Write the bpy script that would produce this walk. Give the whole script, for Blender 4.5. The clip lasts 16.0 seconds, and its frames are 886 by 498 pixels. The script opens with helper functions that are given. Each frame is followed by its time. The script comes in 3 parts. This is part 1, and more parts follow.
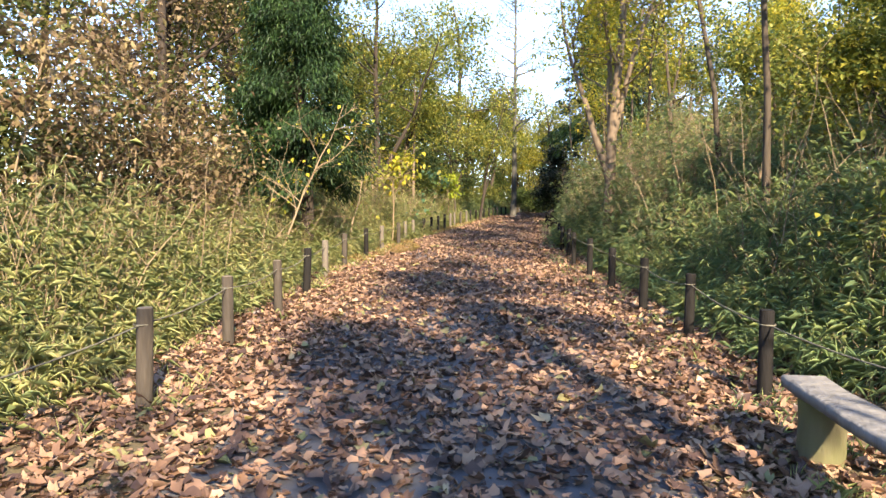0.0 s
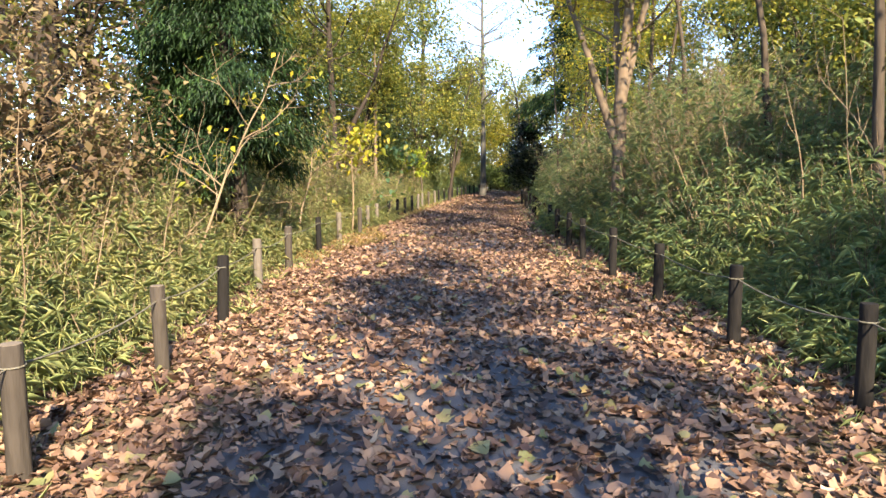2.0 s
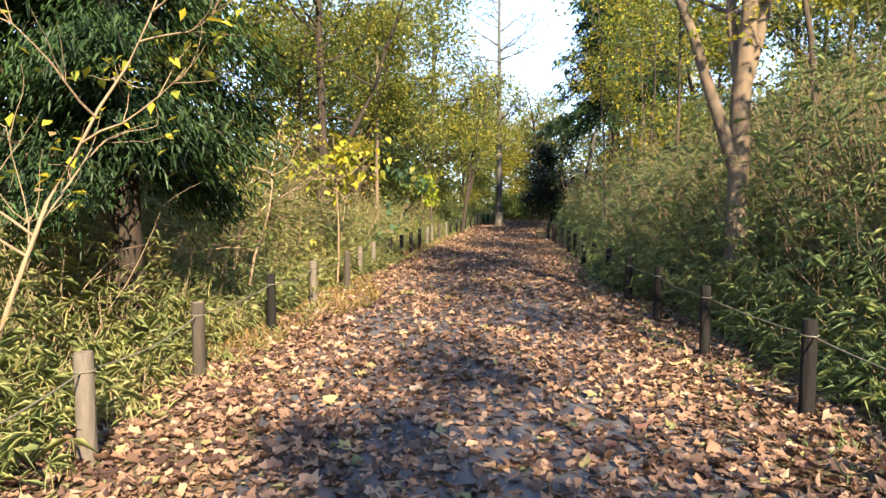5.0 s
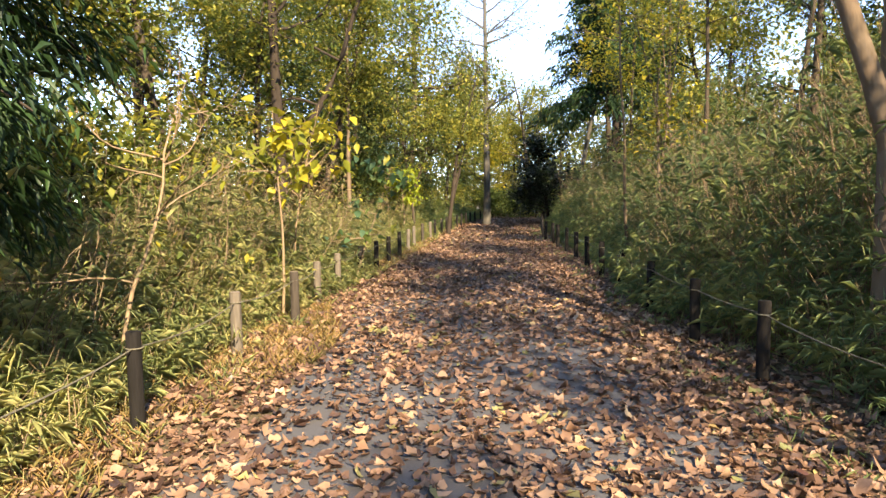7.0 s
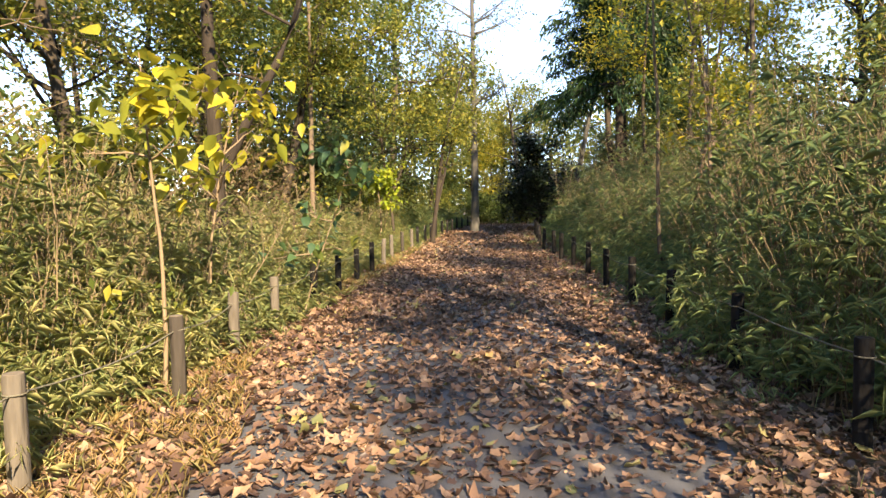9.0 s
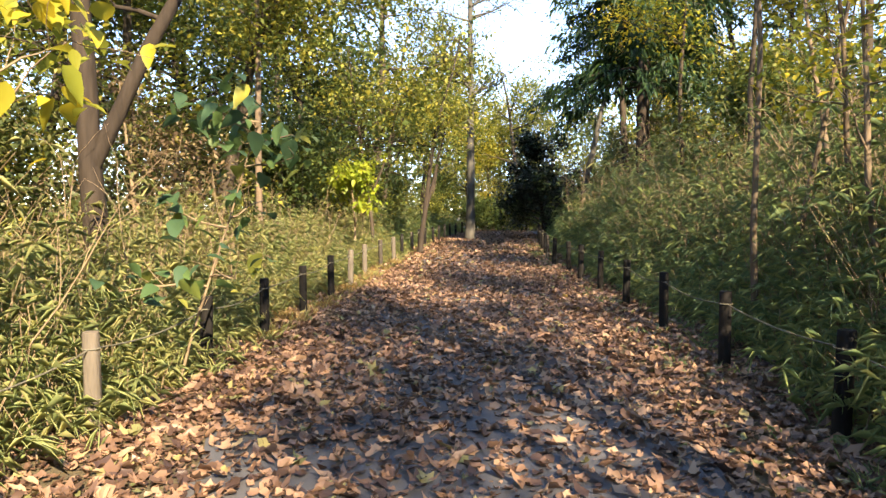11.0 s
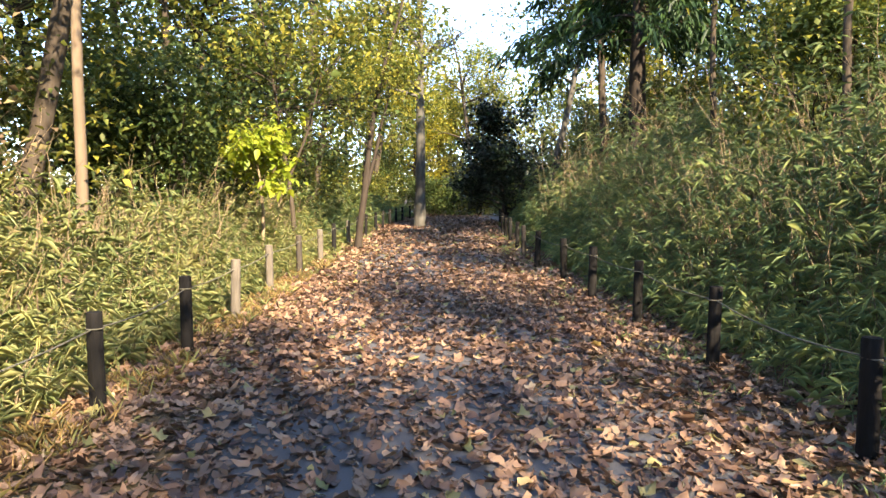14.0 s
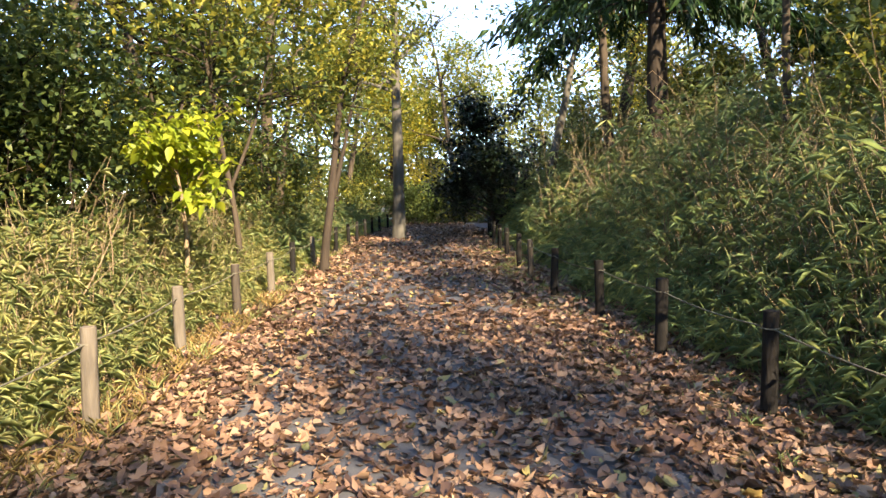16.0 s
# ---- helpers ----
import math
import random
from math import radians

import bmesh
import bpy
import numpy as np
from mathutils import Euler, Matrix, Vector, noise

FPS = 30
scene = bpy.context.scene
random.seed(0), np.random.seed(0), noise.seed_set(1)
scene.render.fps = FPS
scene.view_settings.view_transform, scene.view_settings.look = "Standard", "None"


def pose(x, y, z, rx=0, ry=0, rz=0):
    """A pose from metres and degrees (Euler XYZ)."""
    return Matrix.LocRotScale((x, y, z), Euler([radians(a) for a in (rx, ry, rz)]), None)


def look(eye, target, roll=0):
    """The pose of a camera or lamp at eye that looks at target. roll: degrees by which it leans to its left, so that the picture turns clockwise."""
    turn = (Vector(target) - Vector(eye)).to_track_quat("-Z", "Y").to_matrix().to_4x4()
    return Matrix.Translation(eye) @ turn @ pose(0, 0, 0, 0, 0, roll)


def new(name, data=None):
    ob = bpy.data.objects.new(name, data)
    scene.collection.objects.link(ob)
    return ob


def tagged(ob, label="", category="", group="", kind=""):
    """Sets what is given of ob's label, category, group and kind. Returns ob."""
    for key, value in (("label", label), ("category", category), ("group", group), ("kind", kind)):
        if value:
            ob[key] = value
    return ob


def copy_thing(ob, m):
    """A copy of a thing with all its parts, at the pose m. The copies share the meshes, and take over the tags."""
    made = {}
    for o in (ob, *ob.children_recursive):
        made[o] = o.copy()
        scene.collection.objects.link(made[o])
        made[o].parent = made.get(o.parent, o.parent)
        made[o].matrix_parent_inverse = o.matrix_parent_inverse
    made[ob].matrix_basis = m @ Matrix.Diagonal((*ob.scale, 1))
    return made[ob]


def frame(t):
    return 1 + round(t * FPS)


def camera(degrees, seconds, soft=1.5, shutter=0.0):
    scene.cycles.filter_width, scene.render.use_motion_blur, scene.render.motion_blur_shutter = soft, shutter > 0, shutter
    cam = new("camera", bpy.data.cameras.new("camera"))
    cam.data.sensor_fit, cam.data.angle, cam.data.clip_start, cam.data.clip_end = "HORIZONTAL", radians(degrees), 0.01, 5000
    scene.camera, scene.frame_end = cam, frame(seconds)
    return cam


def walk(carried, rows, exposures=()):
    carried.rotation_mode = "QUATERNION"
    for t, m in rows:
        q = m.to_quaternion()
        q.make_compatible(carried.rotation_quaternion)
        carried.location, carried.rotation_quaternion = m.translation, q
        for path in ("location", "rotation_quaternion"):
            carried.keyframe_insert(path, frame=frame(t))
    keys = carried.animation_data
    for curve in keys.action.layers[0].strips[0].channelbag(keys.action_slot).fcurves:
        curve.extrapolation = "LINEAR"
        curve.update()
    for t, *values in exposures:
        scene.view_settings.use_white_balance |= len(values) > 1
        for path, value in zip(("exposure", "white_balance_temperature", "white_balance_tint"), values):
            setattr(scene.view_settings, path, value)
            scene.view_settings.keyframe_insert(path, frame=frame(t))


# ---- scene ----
cam = camera(66.0, 16.0)
PATH = [
    (0, (1.426, -1.173, 1.473), (1.212, 0.809, 1.318), 0.6),
    (0.5, (1.352, -0.332, 1.473), (1.238, 1.655, 1.271), 0.4),
    (1, (1.193, 0.424, 1.492), (1.135, 2.416, 1.324), -1.0),
    (1.5, (1.039, 1.198, 1.476), (0.958, 3.189, 1.306), -0.5),
    (2, (0.897, 2.024, 1.473), (0.791, 4.009, 1.256), -0.3),
    (2.5, (0.801, 2.811, 1.49), (0.677, 4.795, 1.272), 0.2),
    (3, (0.701, 3.595, 1.512), (0.548, 5.581, 1.332), 0.8),
    (3.5, (0.652, 4.359, 1.502), (0.504, 6.345, 1.313), 1.4),
    (4, (0.576, 5.133, 1.54), (0.445, 7.121, 1.368), 0.8),
    (6.3, (0.346, 8.837, 1.574), (0.22, 10.829, 1.445), -0.6),
    (6.5, (0.327, 9.178, 1.562), (0.217, 11.171, 1.432), -0.6),
    (7, (0.231, 10.012, 1.599), (0.149, 12.005, 1.448), -0.6),
    (7.5, (0.24, 10.886, 1.596), (0.184, 12.879, 1.441), -1.2),
    (8, (0.232, 11.745, 1.596), (0.168, 13.738, 1.447), -1.5),
    (8.5, (0.203, 12.499, 1.572), (0.148, 14.494, 1.442), -1.1),
    (10.8, (0.168, 16.818, 1.456), (0.152, 18.811, 1.29), -0.1),
    (11, (0.268, 17.223, 1.459), (0.244, 19.219, 1.34), 0.1),
    (11.5, (0.116, 17.825, 1.469), (0.125, 19.82, 1.337), 0.3),
    (12, (0.166, 18.718, 1.484), (0.185, 20.714, 1.36), -0.5),
    (12.5, (0.254, 19.549, 1.475), (0.283, 21.542, 1.307), -0.9),
    (13, (0.227, 20.349, 1.468), (0.306, 22.336, 1.251), -1.1),
    (13.5, (0.25, 21.134, 1.48), (0.386, 23.119, 1.276), -0.7),
    (14, (0.235, 21.954, 1.488), (0.37, 23.942, 1.315), 0.3),
    (14.5, (0.256, 22.723, 1.545), (0.421, 24.715, 1.476), 0.5),
    (15, (0.241, 23.498, 1.503), (0.4, 25.49, 1.432), 0.0),
    (15.5, (0.304, 24.282, 1.505), (0.463, 26.273, 1.393), -0.9),
    (16, (0.321, 25.104, 1.518), (0.517, 27.088, 1.36), -1.0),
]
walk(cam, [(t, look(eye, target, roll)) for t, eye, target, roll in PATH], [(0.0, 2.68, 7500, 13), (3.5, 2.7, 7400, 12), (6.5, 2.52, 8200, 12), (9.0, 2.5, 8400, 12), (12.0, 2.85, 8000, 12), (14.0, 3.0, 7700, 12), (16.0, 2.8, 8100, 12)])

# ---- daylight ----
SUN_DIR = Vector((0.37, -0.93, 0.0)).normalized()
SUN_UP = radians(33)
world = bpy.data.worlds.new("sky")
scene.world = world
world.use_nodes = True
wt = world.node_tree
sky = wt.nodes.new("ShaderNodeTexSky")
sky.sky_type = "NISHITA"
sky.sun_disc = False
sky.altitude = 3000
sky.air_density = 0.8
sky.dust_density = 0.0
sky.ozone_density = 3.0
sky.sun_elevation = SUN_UP
sky.sun_rotation = math.atan2(SUN_DIR.x, SUN_DIR.y)
wt.links.new(sky.outputs[0], wt.nodes["Background"].inputs[0])
wt.nodes["Background"].inputs[1].default_value = 0.15
sun = new("sun", bpy.data.lights.new("sun", "SUN"))
sun.data.energy = 2.9
sun.data.angle = radians(0.6)
sun.data.color = (1.0, 0.90, 0.74)
toward = SUN_DIR * math.cos(SUN_UP) + Vector((0, 0, math.sin(SUN_UP)))
sun.matrix_world = look(toward * 60, (0, 0, 0))

rng = np.random.default_rng(7)


# ---- materials ----
def shader(name):
    m = bpy.data.materials.new(name)
    m.use_nodes = True
    nt = m.node_tree
    return m, nt, nt.nodes["Principled BSDF"]


def ramp(nt, colours, source):
    """A colour ramp over evenly spread stops, fed by a socket."""
    node = nt.nodes.new("ShaderNodeValToRGB")
    el = node.color_ramp.elements
    while len(el) < len(colours):
        el.new(0.5)
    for i, c in enumerate(colours):
        el[i].position = i / (len(colours) - 1)
        el[i].color = (*c, 1)
    nt.links.new(source, node.inputs[0])
    return node.outputs[0]


def fractal(nt, scale, detail=4, stretch=None):
    tc = nt.nodes.new("ShaderNodeTexCoord")
    n = nt.nodes.new("ShaderNodeTexNoise")
    n.inputs["Scale"].default_value = scale
    n.inputs["Detail"].default_value = detail
    if stretch:
        mp = nt.nodes.new("ShaderNodeMapping")
        mp.inputs["Scale"].default_value = stretch
        nt.links.new(tc.outputs["Object"], mp.inputs[0])
        nt.links.new(mp.outputs[0], n.inputs[0])
    else:
        nt.links.new(tc.outputs["Object"], n.inputs[0])
    return n.outputs[0]


def blend(nt, factor, a, b, mode="MIX"):
    n = nt.nodes.new("ShaderNodeMix")
    n.data_type, n.blend_type = "RGBA", mode
    for sock, v in ((n.inputs[0], factor), (n.inputs[6], a), (n.inputs[7], b)):
        if isinstance(v, bpy.types.NodeSocket):
            nt.links.new(v, sock)
        elif isinstance(v, (int, float)):
            sock.default_value = v
        else:
            sock.default_value = (*v, 1)
    return n.outputs[2]


def bump(nt, b, height, strength, distance):
    n = nt.nodes.new("ShaderNodeBump")
    n.inputs["Strength"].default_value = strength
    n.inputs["Distance"].default_value = distance
    nt.links.new(height, n.inputs["Height"])
    nt.links.new(n.outputs[0], b.inputs["Normal"])


def leaf_material(name, colours, through_light=0.35, rough=0.5, patch=0.6):
    """Leaves: one colour for each leaf, drifting from clump to clump; some light passes through."""
    m, nt, b = shader(name)
    geo = nt.nodes.new("ShaderNodeNewGeometry")
    drift = fractal(nt, 0.7, 3)
    mixv = nt.nodes.new("ShaderNodeMath")
    mixv.operation = "MULTIPLY_ADD"
    mixv.inputs[1].default_value = 1 - patch * 0.5
    sub = nt.nodes.new("ShaderNodeMath")
    sub.operation = "MULTIPLY_ADD"
    sub.inputs[1].default_value = patch * 1.6
    sub.inputs[2].default_value = -patch * 1.05
    nt.links.new(drift, sub.inputs[0])
    nt.links.new(geo.outputs["Random Per Island"], mixv.inputs[0])
    nt.links.new(sub.outputs[0], mixv.inputs[2])
    col = ramp(nt, colours, mixv.outputs[0])
    nt.links.new(col, b.inputs["Base Color"])
    b.inputs["Roughness"].default_value = rough
    b.inputs["Specular IOR Level"].default_value = 0.35
    tr = nt.nodes.new("ShaderNodeBsdfTranslucent")
    nt.links.new(col, tr.inputs[0])
    ms = nt.nodes.new("ShaderNodeMixShader")
    ms.inputs[0].default_value = through_light
    nt.links.new(b.outputs[0], ms.inputs[1])
    nt.links.new(tr.outputs[0], ms.inputs[2])
    nt.links.new(ms.outputs[0], nt.nodes["Material Output"].inputs[0])
    return m


def bark_material(name, dark, light, scale=14, lichen=None):
    m, nt, b = shader(name)
    ridge = fractal(nt, scale, 6, (1, 1, 0.18))
    col = ramp(nt, [dark, [(d + l) / 2 for d, l in zip(dark, light)], light], ridge)
    if lichen:
        spot = ramp(nt, [(0, 0, 0), (0, 0, 0), (0.8, 0.8, 0.8), (1, 1, 1)], fractal(nt, 3.5, 5))
        col = blend(nt, spot, col, lichen)
    nt.links.new(col, b.inputs["Base Color"])
    b.inputs["Roughness"].default_value = 0.9
    b.inputs["Specular IOR Level"].default_value = 0.2
    bump(nt, b, ridge, 0.9, 0.02)
    return m


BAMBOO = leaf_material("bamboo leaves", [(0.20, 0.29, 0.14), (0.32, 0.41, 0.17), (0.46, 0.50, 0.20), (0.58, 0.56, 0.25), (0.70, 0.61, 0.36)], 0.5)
# Left-hand copy: strawier, and made paler to put sunlight into the colour.
BAMBOO_DRY_SUNLIT = leaf_material("dry bamboo leaves with sunlight in the colour", [(0.30, 0.36, 0.15), (0.46, 0.48, 0.20), (0.60, 0.57, 0.25), (0.70, 0.63, 0.32), (0.78, 0.68, 0.44)], 0.5)
STRAW = leaf_material("dry grass", [(0.24, 0.21, 0.08), (0.40, 0.27, 0.11), (0.50, 0.33, 0.14), (0.26, 0.26, 0.09)])
LITTER = leaf_material("fallen leaves", [(0.07, 0.042, 0.034), (0.18, 0.105, 0.07), (0.31, 0.185, 0.12), (0.43, 0.28, 0.18), (0.58, 0.44, 0.32)], 0.15, 0.42, 0.35)
LITTER_GREEN = leaf_material("greenish fallen leaves", [(0.16, 0.17, 0.07), (0.30, 0.26, 0.12), (0.48, 0.38, 0.12)], 0.15, 0.55, 0.3)
YELLOW = leaf_material("yellow autumn leaves", [(0.25, 0.27, 0.04), (0.45, 0.38, 0.04), (0.66, 0.48, 0.05), (0.60, 0.34, 0.06)], 0.45)
YELLOWGREEN = leaf_material("turning leaves", [(0.10, 0.135, 0.03), (0.25, 0.25, 0.045), (0.45, 0.37, 0.06), (0.62, 0.42, 0.07)], 0.42)
GREEN = leaf_material("evergreen leaves", [(0.055, 0.09, 0.03), (0.11, 0.15, 0.042), (0.20, 0.22, 0.06), (0.34, 0.30, 0.09)], 0.35, 0.45)
DARKLEAF = leaf_material("dark glossy leaves", [(0.012, 0.022, 0.012), (0.02, 0.035, 0.016), (0.035, 0.05, 0.02)], 0.1, 0.3)
CONIFER = leaf_material("conifer sprays", [(0.016, 0.038, 0.014), (0.03, 0.068, 0.02), (0.06, 0.115, 0.028), (0.13, 0.17, 0.04)], 0.25, 0.5)
RUSSET = leaf_material("withered leaves", [(0.15, 0.10, 0.06), (0.26, 0.19, 0.10), (0.34, 0.28, 0.12), (0.20, 0.20, 0.08)], 0.35)
OLIVE = leaf_material("olive thicket leaves", [(0.06, 0.08, 0.025), (0.13, 0.14, 0.045), (0.22, 0.19, 0.07), (0.33, 0.26, 0.10)], 0.35)
LIME = leaf_material("bright lime leaves", [(0.24, 0.31, 0.035), (0.42, 0.43, 0.045), (0.62, 0.52, 0.06)], 0.5)
HEART = leaf_material("broad green leaves", [(0.06, 0.12, 0.06), (0.12, 0.20, 0.06), (0.45, 0.38, 0.06), (0.62, 0.45, 0.06)], 0.4)
BARK = bark_material("brown bark", (0.025, 0.02, 0.015), (0.105, 0.08, 0.058))
BARK_PALE = bark_material("pale bark", (0.08, 0.055, 0.038), (0.27, 0.195, 0.13), 10, (0.15, 0.115, 0.08))
BARK_DARK = bark_material("dark bark", (0.014, 0.011, 0.009), (0.07, 0.053, 0.04))
BARK_GREY = bark_material("grey bark", (0.05, 0.046, 0.04), (0.15, 0.138, 0.115), 9)
TWIG = bark_material("pale twigs", (0.16, 0.11, 0.07), (0.36, 0.27, 0.17), 20)
POST_BLACK = bark_material("creosoted wood", (0.005, 0.005, 0.005), (0.022, 0.019, 0.017), 22)
POST_BROWN = bark_material("weathered brown wood", (0.024, 0.02, 0.016), (0.095, 0.078, 0.063), 22)
POST_PALE = bark_material("bleached wood", (0.065, 0.055, 0.045), (0.20, 0.17, 0.135), 22)
ENDGRAIN = bark_material("end grain", (0.08, 0.065, 0.05), (0.28, 0.23, 0.18), 30)
PLANK = bark_material("bleached bench board", (0.11, 0.105, 0.10), (0.25, 0.24, 0.23), 18)
STUMP = bark_material("mossy stump", (0.06, 0.05, 0.03), (0.19, 0.155, 0.10), 12, (0.12, 0.13, 0.05))
ROPE = bark_material("grey rope", (0.09, 0.085, 0.06), (0.24, 0.22, 0.17), 60)


def soil():
    m, nt, b = shader("leafy soil")
    a, c = fractal(nt, 1.3, 5), fractal(nt, 35, 6)
    col = blend(nt, a, ramp(nt, [(0.04, 0.028, 0.018), (0.11, 0.075, 0.045), (0.20, 0.13, 0.075)], c), (0.10, 0.085, 0.04))
    nt.links.new(col, b.inputs["Base Color"])
    b.inputs["Roughness"].default_value = 0.95
    bump(nt, b, c, 0.8, 0.03)
    return m


def tarmac():
    m, nt, b = shader("worn tarmac")
    big, grit = fractal(nt, 0.9, 4), fractal(nt, 160, 3)
    col = ramp(nt, [(0.045, 0.047, 0.055), (0.085, 0.088, 0.10), (0.125, 0.127, 0.14)], grit)
    dust = ramp(nt, [(0, 0, 0), (0.1, 0.1, 0.1), (0.7, 0.7, 0.7)], big)
    col = blend(nt, dust, col, (0.11, 0.09, 0.075))
    nt.links.new(col, b.inputs["Base Color"])
    b.inputs["Roughness"].default_value = 0.85
    bump(nt, b, grit, 0.5, 0.006)
    return m


SOIL, TARMAC = soil(), tarmac()


# ---- mesh tools ----
class Pile:
    """Collects vertices and faces, and makes one mesh of them."""

    def __init__(self):
        self.v, self.f, self.n = [], {3: [], 4: []}, 0

    def add(self, verts, faces):
        verts, faces = np.asarray(verts, float).reshape(-1, 3), np.asarray(faces, int)
        self.f[faces.shape[1]].append(faces + self.n)
        self.v.append(verts)
        self.n += len(verts)

    def mesh(self, name, material, smooth=False):
        me = bpy.data.meshes.new(name)
        v = np.concatenate(self.v)
        groups = [np.concatenate(self.f[k]) for k in (3, 4) if self.f[k]]
        loops = np.concatenate([g.ravel() for g in groups])
        sizes = np.concatenate([np.full(len(g), g.shape[1]) for g in groups])
        me.vertices.add(len(v))
        me.vertices.foreach_set("co", v.ravel())
        me.loops.add(len(loops))
        me.loops.foreach_set("vertex_index", loops.astype(np.int32))
        me.polygons.add(len(sizes))
        me.polygons.foreach_set("loop_start", (np.cumsum(sizes) - sizes).astype(np.int32))
        if smooth:
            me.polygons.foreach_set("use_smooth", np.ones(len(sizes), bool))
        me.update(calc_edges=True)
        me.materials.append(material)
        return me


def part(name, pile, material, parent=None, label="", smooth=False):
    ob = new(name, pile.mesh(name, material, smooth))
    if parent:
        ob.parent = parent
    return tagged(ob, label)


def tube(pile, points, radii, sides=7, rough=0.0, cap=False):
    pts = np.asarray(points, float)
    radii = np.broadcast_to(np.asarray(radii, float), (len(pts),))
    d = np.gradient(pts, axis=0)
    d /= np.linalg.norm(d, axis=1)[:, None] + 1e-9
    ref = np.where(np.abs(d[:, 2:3]) > 0.9, [[1.0, 0, 0]], [[0, 0, 1.0]])
    a = np.cross(d, ref)
    a /= np.linalg.norm(a, axis=1)[:, None]
    b = np.cross(d, a)
    ang = np.linspace(0, 2 * np.pi, sides, endpoint=False)
    wob = 1 + rough * rng.normal(size=(len(pts), sides))
    ring = (np.cos(ang)[None, :, None] * a[:, None] + np.sin(ang)[None, :, None] * b[:, None]) * (radii[:, None] * wob)[..., None]
    v = (pts[:, None] + ring).reshape(-1, 3)
    i, j = np.meshgrid(np.arange(len(pts) - 1), np.arange(sides), indexing="ij")
    k = (j + 1) % sides
    f = np.stack([i * sides + j, i * sides + k, (i + 1) * sides + k, (i + 1) * sides + j], -1).reshape(-1, 4)
    pile.add(v, f)
    if cap:
        last = (len(pts) - 1) * sides
        pile.add(np.concatenate([v[last:], pts[-1:]]), [[q, (q + 1) % sides, sides] for q in range(sides)])


def unit(v):
    return v / (np.linalg.norm(v, axis=-1, keepdims=True) + 1e-9)


def leaves(pile, at, way, length, width, droop=0.3, fold=0.15):
    """Pointed leaves, each a folded blade of two halves, from their stalk ends, the ways they grow, and their sizes."""
    n = len(at)
    way = unit(way)
    side = unit(np.cross(way, np.array([0, 0, 1.0]) + 0.35 * rng.normal(size=(n, 3))))
    up = np.cross(side, way)
    L, W = np.broadcast_to(length, (n,))[:, None], np.broadcast_to(width, (n,))[:, None]
    mid = at + way * L * 0.45
    tip = at + way * L - np.array([0, 0, 1.0]) * L * droop
    v = np.stack([at, mid - side * W / 2 + up * W * fold, tip, mid + side * W / 2 + up * W * fold], 1).reshape(-1, 3)
    base = np.arange(n)[:, None] * 4
    pile.add(v, np.concatenate([base + [[0, 2, 1]], base + [[0, 3, 2]]]))


def broad(pile, at, way, length, width, droop=0.35):
    """Large oval leaves with a pointed tip, creased along the midrib and hanging a little."""
    n = len(at)
    way = unit(way)
    side = unit(np.cross(way, np.array([0, 0, 1.0]) + 0.3 * rng.normal(size=(n, 3))))
    up = np.cross(side, way)
    t = np.array([0.0, 0.16, 0.42, 0.72, 1.0])
    half = np.array([0.0, 0.36, 0.5, 0.32, 0.0])
    rows = []
    for u, h in zip(t, half):
        mid = at + way * (length * u)[:, None] - np.array([0, 0, 1.0]) * (length * droop * u * u)[:, None]
        rise = up * (width * h * 0.3)[:, None]
        rows += [mid - side * (width * h)[:, None] + rise, mid, mid + side * (width * h)[:, None] + rise]
    v = np.stack(rows, 1).reshape(-1, 3)
    quads = [[3 * i + j, 3 * i + j + 1, 3 * i + j + 4, 3 * i + j + 3] for i in range(4) for j in (0, 1)]
    pile.add(v, (np.arange(n)[:, None, None] * 15 + np.array(quads)[None]).reshape(-1, 4))


def lobed(pile, at, yaw, tilt, size, curl):
    """Broad five-lobed leaves with notches between the lobes, lying about, cupped and with curled rims."""
    n = len(at)
    ang = np.radians([-90, -20, 20, 45, 70, 92, 135, 160, 200])
    rad = np.array([0.50, 0.78, 0.70, 0.95, 0.78, 1.15, 0.95, 0.72, 0.78])
    m = len(ang)
    r = rad[None] * size[:, None] * rng.uniform(0.72, 1.25, (n, m))
    stretch = rng.uniform(0.4, 1.0, (n, 1))
    x, y = r * np.cos(ang) * stretch, r * np.sin(ang)
    cup = rng.uniform(-0.2, 1.1, (n, 1)) * np.abs(x) ** 1.5 / np.sqrt(size[:, None])
    along = rng.uniform(-0.25, 0.6, (n, 1)) * y * np.abs(y) / size[:, None]
    z = curl[:, None] * r * rng.uniform(-0.5, 1.0, (n, m)) + 0.010 + cup + along
    x, z = x * np.cos(tilt)[:, None] - z * np.sin(tilt)[:, None], np.abs(x * np.sin(tilt)[:, None] + z * np.cos(tilt)[:, None])
    c, s = np.cos(yaw)[:, None], np.sin(yaw)[:, None]
    v = np.stack([x * c - y * s, x * s + y * c, z], -1) + at[:, None]
    v = np.concatenate([v, at[:, None] + [0, 0, 0.008]], 1).reshape(-1, 3)
    k = np.arange(m)
    tri = np.stack([k, (k + 1) % m, np.full(m, m)], -1)
    pile.add(v, (np.arange(n)[:, None, None] * (m + 1) + tri[None]).reshape(-1, 3))


def wander(start, way, length, steps, wobble, lift=0.0):
    p, d, out = np.array(start, float), unit(np.array(way, float)), [np.array(start, float)]
    for _ in range(steps):
        d = unit(d + rng.normal(size=3) * wobble + np.array([0, 0, lift]))
        p = p + d * length / steps
        out.append(p.copy())
    return np.array(out)


def smooth01(v):
    v = np.clip(v, 0, 1)
    return v * v * (3 - 2 * v)


